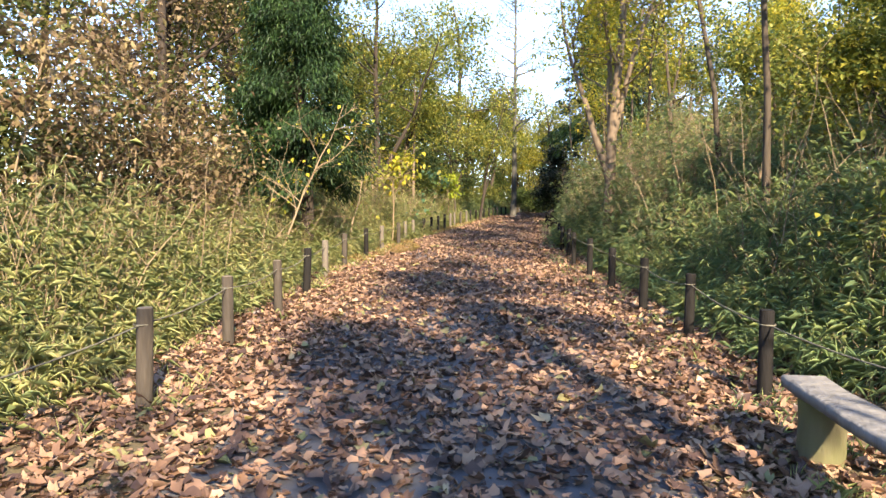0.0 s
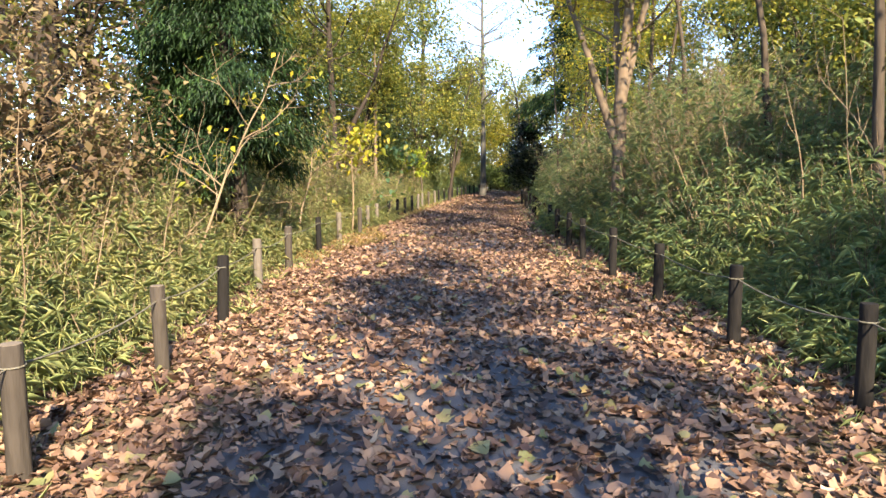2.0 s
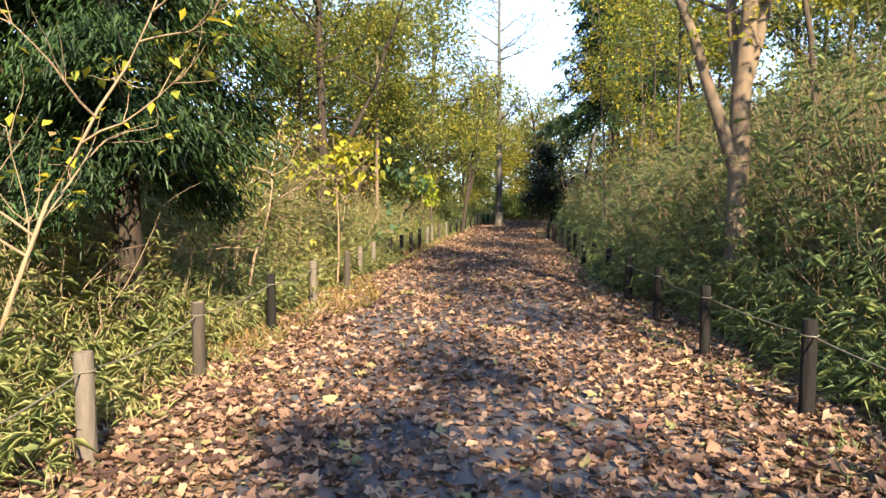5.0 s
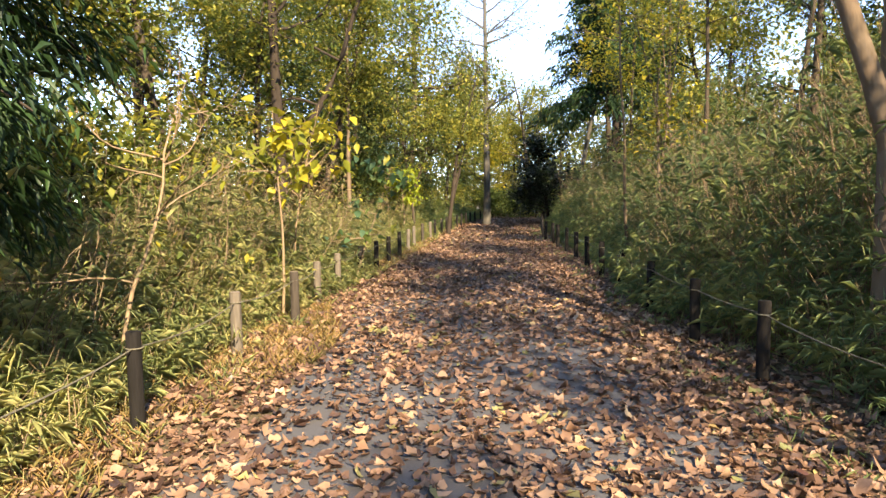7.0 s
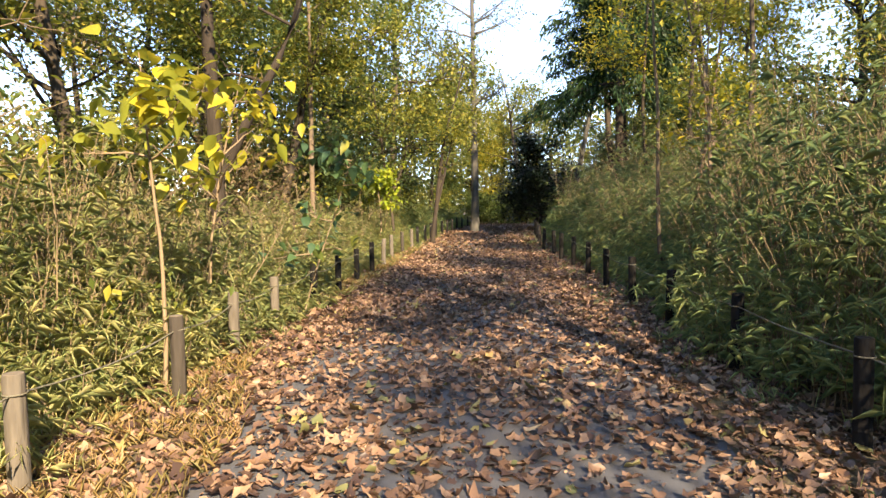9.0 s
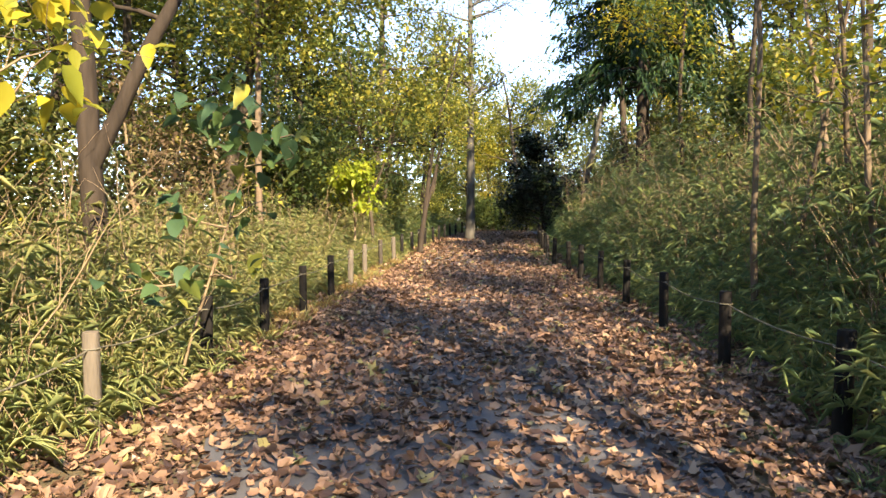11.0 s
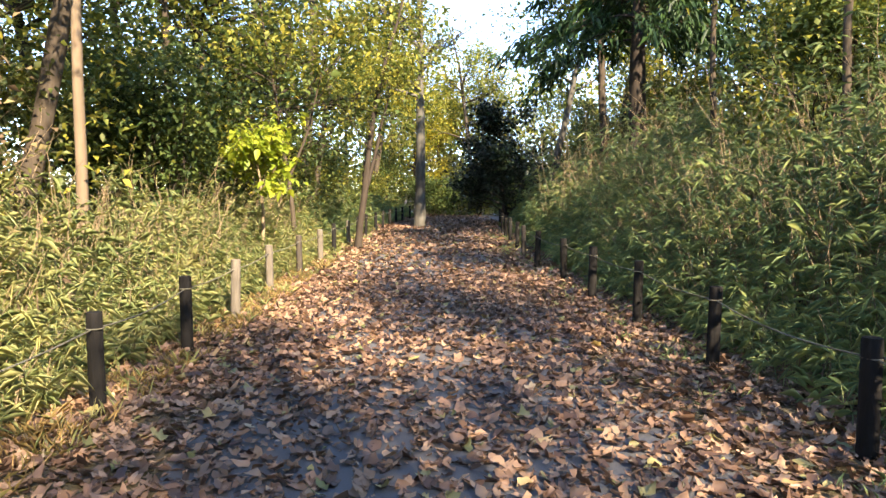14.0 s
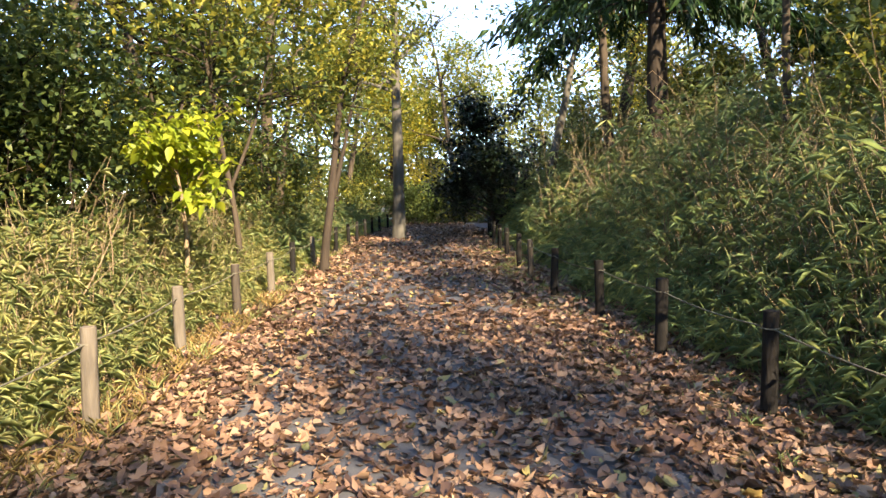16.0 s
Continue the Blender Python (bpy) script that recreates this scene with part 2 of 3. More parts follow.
# ---- the lie of the land ----
# The walk goes along +y; posts stand beside it on both sides, and it bends to the right at its far end.
LEFT_X, LEFT_Y = [-1.05, -1.10, -1.50, -1.93, -2.09, -2.12, -2.05, -1.85, -1.60, -1.30, -0.9, -0.3, 0.9, 3.0], [-8, 3.2, 6.9, 10.5, 14.6, 18.6, 21.4, 24.9, 29.8, 35.7, 42, 48, 57, 64]
RIGHT_X, RIGHT_Y = [3.35, 3.28, 3.09, 2.80, 2.67, 2.72, 2.85, 2.92, 3.0, 3.3, 3.8, 4.4, 5.6, 9.0], [-8, 4, 7.9, 11.8, 15.8, 20, 25.5, 29.4, 33, 39, 45, 49.5, 55, 60]


def edge_left(y):
    return np.interp(y, LEFT_Y, LEFT_X)


def edge_right(y):
    return np.interp(y, RIGHT_Y, RIGHT_X)


def land(x, y):
    """Height of the ground: level on the walk, a bank on its right, a shallow dip on its left."""
    x, y = np.asarray(x, float), np.asarray(y, float)
    out = smooth01((x - edge_right(y) - 0.1) / 5.6) * 2.1
    dip = smooth01((edge_left(y) - x - 0.6) / 5.0) * 0.25
    bumps = 0.03 * np.sin(x * 1.7 + 0.6 * y) * np.sin(y * 1.1 - x) * smooth01(np.maximum(x - edge_right(y), edge_left(y) - x))
    return out - dip + bumps


def sheet(name, xs, ys, height, material):
    X, Y = np.meshgrid(xs, ys)
    v = np.stack([X, Y, height(X, Y)], -1).reshape(-1, 3)
    i, j = np.meshgrid(np.arange(len(ys) - 1), np.arange(len(xs) - 1), indexing="ij")
    w = len(xs)
    p = Pile()
    p.add(v, np.stack([i * w + j, i * w + j + 1, (i + 1) * w + j + 1, (i + 1) * w + j], -1).reshape(-1, 4))
    return part(name, p, material, smooth=True)


far = np.array([14, 20, 30, 50, 90, 160, 300, 600])
xs = np.concatenate([-far[::-1], np.arange(-12, 12.1, 0.4), far])
ys = np.concatenate([-far[::-1], np.arange(-12, 70, 0.5), 70 + far])
tagged(sheet("ground", xs, ys, land, SOIL), "dark brown woodland soil under leaves", "ground", kind="structure")


def walkway():
    ys = np.arange(-12, 66, 0.4)
    rows, across = len(ys), 15
    v = []
    for y in ys:
        a, b = edge_left(y) + 0.75 + 0.12 * math.sin(y * 1.3) + 0.08 * math.sin(y * 3.1), edge_right(y) - 0.85 + 0.12 * math.sin(y * 1.7 + 2)
        for k in range(across):
            s = k / (across - 1)
            v.append((a + (b - a) * s, y, 0.004 + 0.022 * math.sin(math.pi * s) + 0.004 * math.sin(7 * s + y)))
    p = Pile()
    i, j = np.meshgrid(np.arange(rows - 1), np.arange(across - 1), indexing="ij")
    p.add(v, np.stack([i * across + j, i * across + j + 1, (i + 1) * across + j + 1, (i + 1) * across + j], -1).reshape(-1, 4))
    return tagged(part("path", p, TARMAC, smooth=True), "worn grey tarmac footpath strewn with leaves", "path", kind="structure")


walkway()


# ---- fences of posts and rope ----
def post(x, y, h, r, material, label, fence, lean=0.0):
    z = float(land(x, y))
    p = Pile()
    tilt = rng.normal(size=2) * 0.012 + np.array([lean, 0])
    hs = np.array([-0.12, 0.0, h * 0.3, h * 0.65, h - 0.012, h])
    pts = np.stack([x + tilt[0] * hs, y + tilt[1] * hs, z + hs], -1)
    tube(p, pts, r * np.array([1.03, 1.02, 1.0, 0.99, 0.98, 0.93]), 14, 0.012)
    body = part("post", p, material, fence, label, smooth=True)
    top = Pile()
    e = pts[-1]
    tube(top, [e - [0, 0, 0.006], e + [0, 0, 0.002]], [r * 0.92, r * 0.90], 14, 0, cap=True)
    part("end_grain", top, POST_BLACK if material is POST_BLACK else ENDGRAIN, body)
    ring = Pile()
    tube(ring, [(x + r * 1.06 * math.cos(a), y + r * 1.06 * math.sin(a), z + h * 0.84) for a in np.linspace(0, 2 * math.pi, 13)], 0.0055, 5)
    part("rope_loop", ring, ROPE, body)
    return np.array([x, y, z + h * 0.84])


def rope(a, b, fence, sag):
    p = Pile()
    t = np.linspace(0, 1, 13)[:, None]
    pts = a + (b - a) * t - np.array([0, 0, 1.0]) * sag * 4 * t * (1 - t)
    tube(p, pts, 0.006, 6)
    part("rope", p, ROPE, fence, smooth=True)


KINDS = {"d": (POST_BLACK, "tarred black post"), "b": (POST_BROWN, "weathered brown post"), "p": (POST_PALE, "sun-bleached pale post")}


def rope_fence(label, spots):
    fence = tagged(new("rope_fence"), label, "fence", "fences along the path")
    ends = []
    for x, y, kind, h in spots:
        mat, lab = KINDS[kind]
        ends.append(post(x, y, h, 0.052 + 0.006 * rng.random(), mat, lab, fence))
    for a, b in zip(ends, ends[1:]):
        rope(a, b, fence, 0.02 + 0.05 * rng.random())


rope_fence("low fence of round wooden posts and rope beside dry bamboo grass", [
    (-1.12, -0.6, "b", 0.69), (-1.10, 1.3, "b", 0.69), (-1.105, 3.19, "b", 0.69), (-1.34, 5.10, "b", 0.68), (-1.50, 6.95, "b", 0.66), (-1.67, 8.63, "d", 0.68), (-1.93, 10.54, "p", 0.67),
    (-2.08, 12.48, "b", 0.68), (-2.09, 14.56, "d", 0.70), (-2.17, 16.82, "p", 0.66), (-2.02, 18.57, "b", 0.68), (-2.08, 20.1, "p", 0.66),
    (-2.05, 21.55, "p", 0.66), (-1.95, 23.3, "d", 0.66), (-1.85, 24.89, "d", 0.66), (-1.78, 26.6, "d", 0.66), (-1.69, 28.28, "d", 0.69), (-1.60, 29.77, "p", 0.69),
    (-1.60, 31.9, "p", 0.68), (-1.47, 34.0, "b", 0.68), (-1.30, 35.8, "p", 0.68), (-1.25, 38.2, "d", 0.68), (-1.05, 40.2, "p", 0.66), (-0.9, 42.0, "d", 0.7),
    (-0.75, 43.7, "d", 0.7), (-0.5, 46.2, "d", 0.68), (-0.3, 48.2, "d", 0.68), (-0.05, 50.2, "d", 0.68), (0.2, 52.2, "d", 0.68), (0.5, 54.2, "d", 0.68), (0.9, 56.4, "d", 0.68)])
rope_fence("low fence of dark round posts and rope under bamboo", [
    (3.62, 0.4, "d", 0.7), (3.56, 2.2, "d", 0.7), (3.277, 4.03, "d", 0.66), (3.263, 6.237, "d", 0.68), (3.09, 7.92, "d", 0.69), (2.94, 9.85, "d", 0.68), (2.80, 11.79, "d", 0.71),
    (2.66, 13.70, "d", 0.72), (2.70, 15.82, "d", 0.70), (2.65, 17.43, "d", 0.69), (2.68, 19.4, "d", 0.7), (2.74, 21.5, "d", 0.7), (2.80, 23.5, "d", 0.7), (2.853, 25.48, "d", 0.69),
    (2.905, 27.47, "d", 0.69), (2.928, 29.36, "d", 0.71), (2.895, 31.03, "d", 0.73), (3.00, 33.04, "d", 0.70), (2.95, 35.0, "d", 0.7), (3.07, 37.0, "b", 0.7),
    (3.26, 38.9, "d", 0.7), (3.5, 41.4, "d", 0.7), (3.65, 43.2, "d", 0.7), (3.85, 45.2, "d", 0.7), (4.15, 47.5, "d", 0.7), (4.45, 49.6, "d", 0.7), (4.85, 51.6, "d", 0.7), (5.35, 53.8, "d", 0.7)])


# ---- bench ----
def log_bench():
    bench = tagged(new("log_bench"), "low bench of a bleached plank on two mossy stumps", "bench")
    p = Pile()
    ys = np.linspace(1.05, 2.98, 14)
    w, th, top = 0.125, 0.06, 0.44
    sec = np.array([(-w, -th), (w, -th), (w + 0.004, -0.012), (w - 0.012, 0), (-w + 0.012, 0), (-w - 0.004, -0.012)])
    rows = [[(3.13 + 0.01 * math.sin(4 * y) + sx * (1 + 0.03 * math.sin(9 * y)), y, top + sz + 0.003 * math.sin(11 * y)) for sx, sz in sec] for y in ys]
    v = np.array(rows).reshape(-1, 3)
    i, j = np.meshgrid(np.arange(len(ys) - 1), np.arange(6), indexing="ij")
    k = (j + 1) % 6
    p.add(v, np.stack([i * 6 + j, i * 6 + k, (i + 1) * 6 + k, (i + 1) * 6 + j], -1).reshape(-1, 4))
    for e in (0, len(ys) - 1):
        p.add(v[e * 6:e * 6 + 6], [[0, 1, 2, 3], [0, 3, 4, 5]])
    part("seat_plank", p, PLANK, bench, "cracked silver-grey plank")
    for y in (2.80, 1.30):
        s = Pile()
        tube(s, [(3.16, y, z) for z in (-0.05, 0.0, 0.12, 0.26, top - th - 0.002)], [0.132, 0.128, 0.122, 0.124, 0.128], 18, 0.02, cap=True)
        part("stump", s, STUMP, bench, "mossy round log stump", smooth=True)


log_bench()


# ---- trees ----
def bough(wood, spots, start, way, length, radius, depth, lift=0.05, wobble=0.16, twigs=4):
    """A limb with its twigs; gathers the places where leaves grow."""
    pts = wander(start, way, length, 6, wobble, lift)
    tube(wood, pts, np.linspace(radius, radius * 0.3, len(pts)), 6 if radius > 0.025 else 3)
    if depth == 0:
        spots.extend(pts[2:])
        return
    for _ in range(twigs):
        k = rng.integers(2, len(pts))
        d = unit(pts[k] - pts[k - 1]) + rng.normal(size=3) * 0.65
        bough(wood, spots, pts[k], d, length * rng.uniform(0.4, 0.65), radius * 0.42, depth - 1, lift, wobble, twigs)


def broadleaf(label, x, y, height, radius, bark, leaf, count, size, crown_from=0.35, limbs=9, reach=0.38, forks=(), lean=(0, 0), spread=0.22, depth=1, category="tree", name="tree", z=None, twigs=5, group="", wobble=0.05):
    z = float(land(x, y)) if z is None else z
    tree = tagged(new(name), label, category, group)
    tree.location = (x, y, z)
    wood, twiggery, spots = Pile(), Pile(), []
    way = np.array([lean[0], lean[1], 1.0])
    trunk = wander((0, 0, -0.15), way, height, 10, wobble, 0.02)
    girth = radius * np.linspace(1, 0.12, len(trunk)) ** 0.8
    girth[0] *= 1.25
    tube(wood, trunk, girth, 10, 0.04)
    stems = [(trunk, girth)]
    for h, dx, dy, length in forks:
        k = int(round(h / height * 10))
        f = wander(trunk[k], (dx, dy, 1.0), length, 8, 0.07, 0.03)
        g = np.linspace(girth[k] * 0.75, girth[k] * 0.12, len(f))
        tube(wood, f, g, 8, 0.04)
        stems.append((f, g))
    for s, g in stems:
        for i in range(max(2, limbs if s is trunk else limbs // 2)):
            f = rng.uniform(crown_from if s is trunk else 0.25, 0.98)
            k = f * (len(s) - 1)
            p0 = s[int(k)] + (s[min(int(k) + 1, len(s) - 1)] - s[int(k)]) * (k % 1)
            a = rng.uniform(0, 2 * math.pi)
            d = (math.cos(a), math.sin(a), rng.uniform(0.1, 0.8))
            bough(twiggery, spots, p0, d, height * reach * (1.15 - 0.75 * f) * rng.uniform(0.7, 1.2), max(0.012, g[int(k)] * 0.45), depth, twigs=twigs)
        spots.extend(s[-2:])
    part("trunk", wood, bark, tree, smooth=True)
    tagged(part("branchwork", twiggery, bark, tree, smooth=True), kind="stuff")
    if count:
        crown = Pile()
        c = np.array(spots)[rng.integers(0, len(spots), count)] + rng.normal(size=(count, 3)) * spread * np.array([1, 1, 0.7])
        d = rng.normal(size=(count, 3)) * np.array([1, 1, 0.5]) + np.array([0, 0, -0.25])
        s = size * rng.uniform(0.6, 1.3, count)
        if size >= 0.13 and count < 1000:
            broad(crown, c, d, s, s * 0.72)
        else:
            leaves(crown, c, d, s, s * 0.62, 0.15, 0.12)
        part("crown", crown, leaf, tree)
    return tree


def conifer(label, x, y, height, radius, bark, leaf, low, reach, count, size=0.22, group=""):
    z = float(land(x, y))
    tree = tagged(new("conifer_tree"), label, "tree", group)
    tree.location = (x, y, z)
    wood, twiggery, crown = Pile(), Pile(), Pile()
    trunk = wander((0, 0, -0.15), (0, 0, 1), height, 10, 0.015, 0.05)
    tube(wood, trunk, radius * np.linspace(1.1, 0.12, 11), 10, 0.05)
    n = int((height - low) * 15)
    at, way = [], []
    for i in range(n):
        h = low + (height - low) * (i + rng.random()) / n
        k = h / height * 10
        p0 = trunk[min(int(k), 9)] + (trunk[min(int(k) + 1, 10)] - trunk[min(int(k), 9)]) * (k % 1)
        a = rng.uniform(0, 2 * math.pi)
        r = reach * (1 - 0.8 * (h - low) / (height - low)) * rng.uniform(0.6, 1.15)
        pts = wander(p0, (math.cos(a), math.sin(a), 0.15), r, 6, 0.08, -0.13)
        tube(twiggery, pts, np.linspace(0.028, 0.006, 7), 4)
        m = count // n
        s = rng.uniform(0.15, 1, m) ** 0.8 * 6
        base = pts[np.minimum(s.astype(int), 5)] + (pts[np.minimum(s.astype(int) + 1, 6)] - pts[np.minimum(s.astype(int), 5)]) * (s % 1)[:, None]
        out = unit(pts[-1] - pts[0])
        at.append(base + rng.normal(size=(m, 3)) * [0.15, 0.15, 0.13])
        way.append(out * 0.7 + rng.normal(size=(m, 3)) * [0.7, 0.7, 0.35] + [0, 0, -0.35])
    at, way = np.concatenate(at), np.concatenate(way)
    s = size * rng.uniform(0.6, 1.3, len(at))
    leaves(crown, at, way, s, s * 0.22, 0.45, 0.1)
    part("trunk", wood, bark, tree, smooth=True)
    tagged(part("branchwork", twiggery, bark, tree, smooth=True), kind="stuff")
    part("crown", crown, leaf, tree)
    return tree


# tall pale tree on the bank, forking low
broadleaf("pale-barked forked tree with yellow leaves on the bank", 3.62, 15.6, 9.5, 0.15, BARK_PALE, YELLOW, 9000, 0.10, 0.42, 9, 0.30,
          forks=[(1.9, -0.30, 0.1, 5.0), (2.9, 0.20, -0.1, 5.5), (2.9, -0.12, 0.2, 4.5)], lean=(0.0, 0), spread=0.3, wobble=0.02)
# dense dark conifer on the left
conifer("dark green conifer with drooping sprays over bamboo grass", -3.05, 13.2, 10, 0.15, BARK_DARK, CONIFER, 1.9, 1.7, 90000, 0.10)
# forked dark trees farther left
broadleaf("dark-trunked forked tree with golden leaves", -4.0, 25.5, 10.5, 0.16, BARK_DARK, YELLOWGREEN, 7000, 0.11, 0.45, 10, 0.28, forks=[(2.1, 0.42, 0.1, 6.5)], lean=(-0.02, 0), spread=0.35, wobble=0.025)
broadleaf("slim pale birch-like tree with yellowing leaves", -3.35, 30.0, 9.5, 0.075, BARK_PALE, YELLOWGREEN, 6000, 0.10, 0.5, 9, 0.22, spread=0.3, wobble=0.012)
broadleaf("leaning brown tree with turning leaves", -4.7, 30.5, 9, 0.16, BARK, YELLOWGREEN, 9000, 0.11, 0.45, 9, 0.3, lean=(0.22, 0), spread=0.35)
broadleaf("thin dark tree beside the far posts", -0.75, 39.0, 7.5, 0.09, BARK_DARK, YELLOWGREEN, 4500, 0.11, 0.45, 8, 0.28, forks=[(1.4, 0.25, 0.1, 3.5)], lean=(0.06, 0), spread=0.35)
# tall bare tree by the bend
broadleaf("tall grey tree with a bare crown at the bend", 1.15, 49.0, 17, 0.21, BARK_GREY, GREEN, 3000, 0.14, 0.3, 44, 0.17, spread=0.5, wobble=0.012)
# yellow sapling
broadleaf("young sapling with bright yellow-green leaves", -2.12, 34.4, 2.5, 0.045, TWIG, LIME, 950, 0.13, 0.62, 12, 0.55, spread=0.10, category="sapling", name="sapling", depth=1, twigs=3)
broadleaf("slender tree with yellow leaves beside the path", -2.0, 37.2, 6.2, 0.06, BARK, YELLOWGREEN, 2600, 0.14, 0.55, 11, 0.42, forks=[(1.9, 0.7, -0.1, 3.2)], spread=0.3, category="sapling", name="sapling")
# bare saplings
for sx, sy, sh, lab in ((-3.0, 11.0, 3.6, "bare branching sapling with few yellow leaves"), (-2.75, 15.6, 3.4, "pale leafless sapling in the bamboo grass"), (-4.6, 9.0, 4.0, "tangled bare shrub with withered leaves"), (-4.2, 6.2, 3.6, "tangled bare shrub with withered leaves")):
    broadleaf(lab, sx, sy, sh, 0.022, TWIG, YELLOW if sx > -4 else RUSSET, 140 if sx > -4 else 900, 0.10, 0.3, 9, 0.38, spread=0.12, category="sapling", name="sapling", depth=1, twigs=5, wobble=0.12)
# white stems on the right bank
for sx, sy, sh in ((3.6, 24.6, 6.5), (4.1, 25.0, 5.5), (4.4, 24.2, 5.0), (4.9, 25.4, 5.5), (3.9, 22.9, 4.2)):
    broadleaf("thin pale multi-stemmed shrub on the bank", sx, sy, sh, 0.04, BARK_PALE, YELLOW, 260, 0.11, 0.4, 7, 0.22, spread=0.2, category="shrub", name="shrub", lean=(rng.normal() * 0.12, 0), group="pale stems")
# tall trees on the bank, with high crowns; the conifers are unseen, added for shade
for tx, ty in ((4.6, -2.4), (4.9, -7.5)):
    conifer("unseen dark conifer with a high crown, added to shade the path", tx, ty, 9.5, 0.17, BARK_DARK, CONIFER, 4.8, 2.3, 2800, 0.24, "bank conifers")
# spaced so their crowns dapple the path; the first stands out of view
for tx, ty, leaf in ((5.2, 2.2, YELLOWGREEN), (5.6, 6.0, YELLOWGREEN), (5.2, 9.6, YELLOW), (5.6, 13.2, YELLOWGREEN), (5.4, 17.4, YELLOWGREEN), (5.2, 20.4, YELLOW), (6.4, 23.4, YELLOW), (5.6, 26.2, YELLOWGREEN), (6.0, 30.4, YELLOWGREEN), (6.0, 34.0, YELLOW)):
    broadleaf("slim tree with a high yellow-green crown", tx, ty, rng.uniform(8.0, 9.2), 0.065, BARK, leaf, 3000, 0.12, 0.5, 13, 0.27, spread=0.36, group="bank trees")
# tall trees near the bend
conifer("tall conifer with branches hanging over the path", 6.5, 39.5, 13, 0.24, BARK_DARK, CONIFER, 4.2, 3.8, 22000, 0.28)
broadleaf("brown tree trunk with green crown above the bank", 9.9, 50.5, 12, 0.25, BARK_DARK, GREEN, 7000, 0.18, 0.4, 10, 0.3, spread=0.5)
broadleaf("straight dark tree above the bank", 7.3, 45.0, 11, 0.17, BARK, YELLOWGREEN, 7000, 0.16, 0.45, 10, 0.3, spread=0.5)
broadleaf("pale grey leaning tree near the bend", 5.6, 46.5, 9, 0.16, BARK_GREY, GREEN, 5000, 0.16, 0.5, 9, 0.3, lean=(0.08, 0), spread=0.45)
broadleaf("dark rounded evergreen shrub at the bend", 4.9, 51.0, 4.4, 0.10, BARK_DARK, DARKLEAF, 12000, 0.17, 0.08, 26, 0.5, spread=0.3, category="shrub", name="shrub")
# clipped dark hedge closing the walk
for hx, hy in ((1.9, 61.5), (3.5, 61.8), (5.1, 61.6), (6.7, 61.9), (8.3, 61.6)):
    broadleaf("low clipped hedge bush closing the path's end", hx, hy, 2.0, 0.06, BARK_DARK, GREEN, 6000, 0.13, 0.05, 16, 0.62, spread=0.25, category="hedge", name="hedge_bush", group="end hedge")
# overhanging yellow branch and broad leaves at the left
broadleaf("sapling with large yellow leaves over the grass", -2.3, 18.9, 2.9, 0.022, TWIG, YELLOW, 90, 0.18, 0.6, 6, 0.3, spread=0.12, category="sapling", name="sapling", lean=(0.12, 0), twigs=3)
broadleaf("climbing plant with broad green and yellow leaves", -2.0, 22.7, 2.5, 0.014, TWIG, HEART, 150, 0.15, 0.35, 10, 0.34, spread=0.12, category="climbing plant", name="climbing_plant", lean=(0.28, 0), twigs=3)
broadleaf("sapling with drooping yellow leaves in the bamboo grass", -2.75, 21.2, 3.3, 0.02, TWIG, YELLOW, 170, 0.15, 0.5, 8, 0.34, spread=0.14, category="sapling", name="sapling", lean=(0.1, -0.1), twigs=3)
# maple-like shrub on the near right
broadleaf("leafy yellow-green shrub overhanging the bank", 7.0, 9.5, 3.2, 0.06, BARK, YELLOWGREEN, 8000, 0.10, 0.25, 14, 0.5, spread=0.22, category="shrub", name="shrub")
broadleaf("leafy green shrub on the shady bank", 5.4, 4.6, 2.4, 0.05, BARK, YELLOWGREEN, 5000, 0.09, 0.15, 14, 0.5, spread=0.2, category="shrub", name="shrub")

# ---- woods on both sides ----
woods = [
    broadleaf("golden-leaved tree standing in the woods", -8.0, 18.0, 11, 0.17, BARK, YELLOWGREEN, 7000, 0.17, 0.25, 14, 0.34, spread=0.45, group="woods"),
    broadleaf("olive woodland tree with tangled twigs", -7.0, 8.5, 8.5, 0.14, BARK_DARK, OLIVE, 8000, 0.12, 0.2, 14, 0.36, spread=0.4, group="woods"),
    broadleaf("dense evergreen tree in the woods", -6.8, 36.0, 10, 0.17, BARK_DARK, GREEN, 8000, 0.17, 0.15, 16, 0.36, spread=0.4, group="woods"),
    broadleaf("half-bare russet woodland tree", -6.2, 13.0, 9.5, 0.16, BARK_DARK, RUSSET, 4500, 0.105, 0.2, 14, 0.36, spread=0.4, group="woods"),
    broadleaf("yellow woodland tree on the bank", 12.0, 17.0, 8.0, 0.15, BARK, YELLOW, 8000, 0.15, 0.2, 14, 0.36, spread=0.45, group="woods"),
    broadleaf("green and yellow thicket tree", 12.0, 12.0, 6.5, 0.12, BARK, YELLOWGREEN, 8000, 0.13, 0.12, 16, 0.42, spread=0.4, group="woods")]


def wood_copies(spots):
    for i, x, y, s in spots:
        m = Matrix.LocRotScale((x, y, float(land(x, y)) - 0.05), Euler((0, 0, rng.uniform(0, 6.28))), (s, s, s * rng.uniform(0.9, 1.1)))
        copy_thing(woods[i], m)


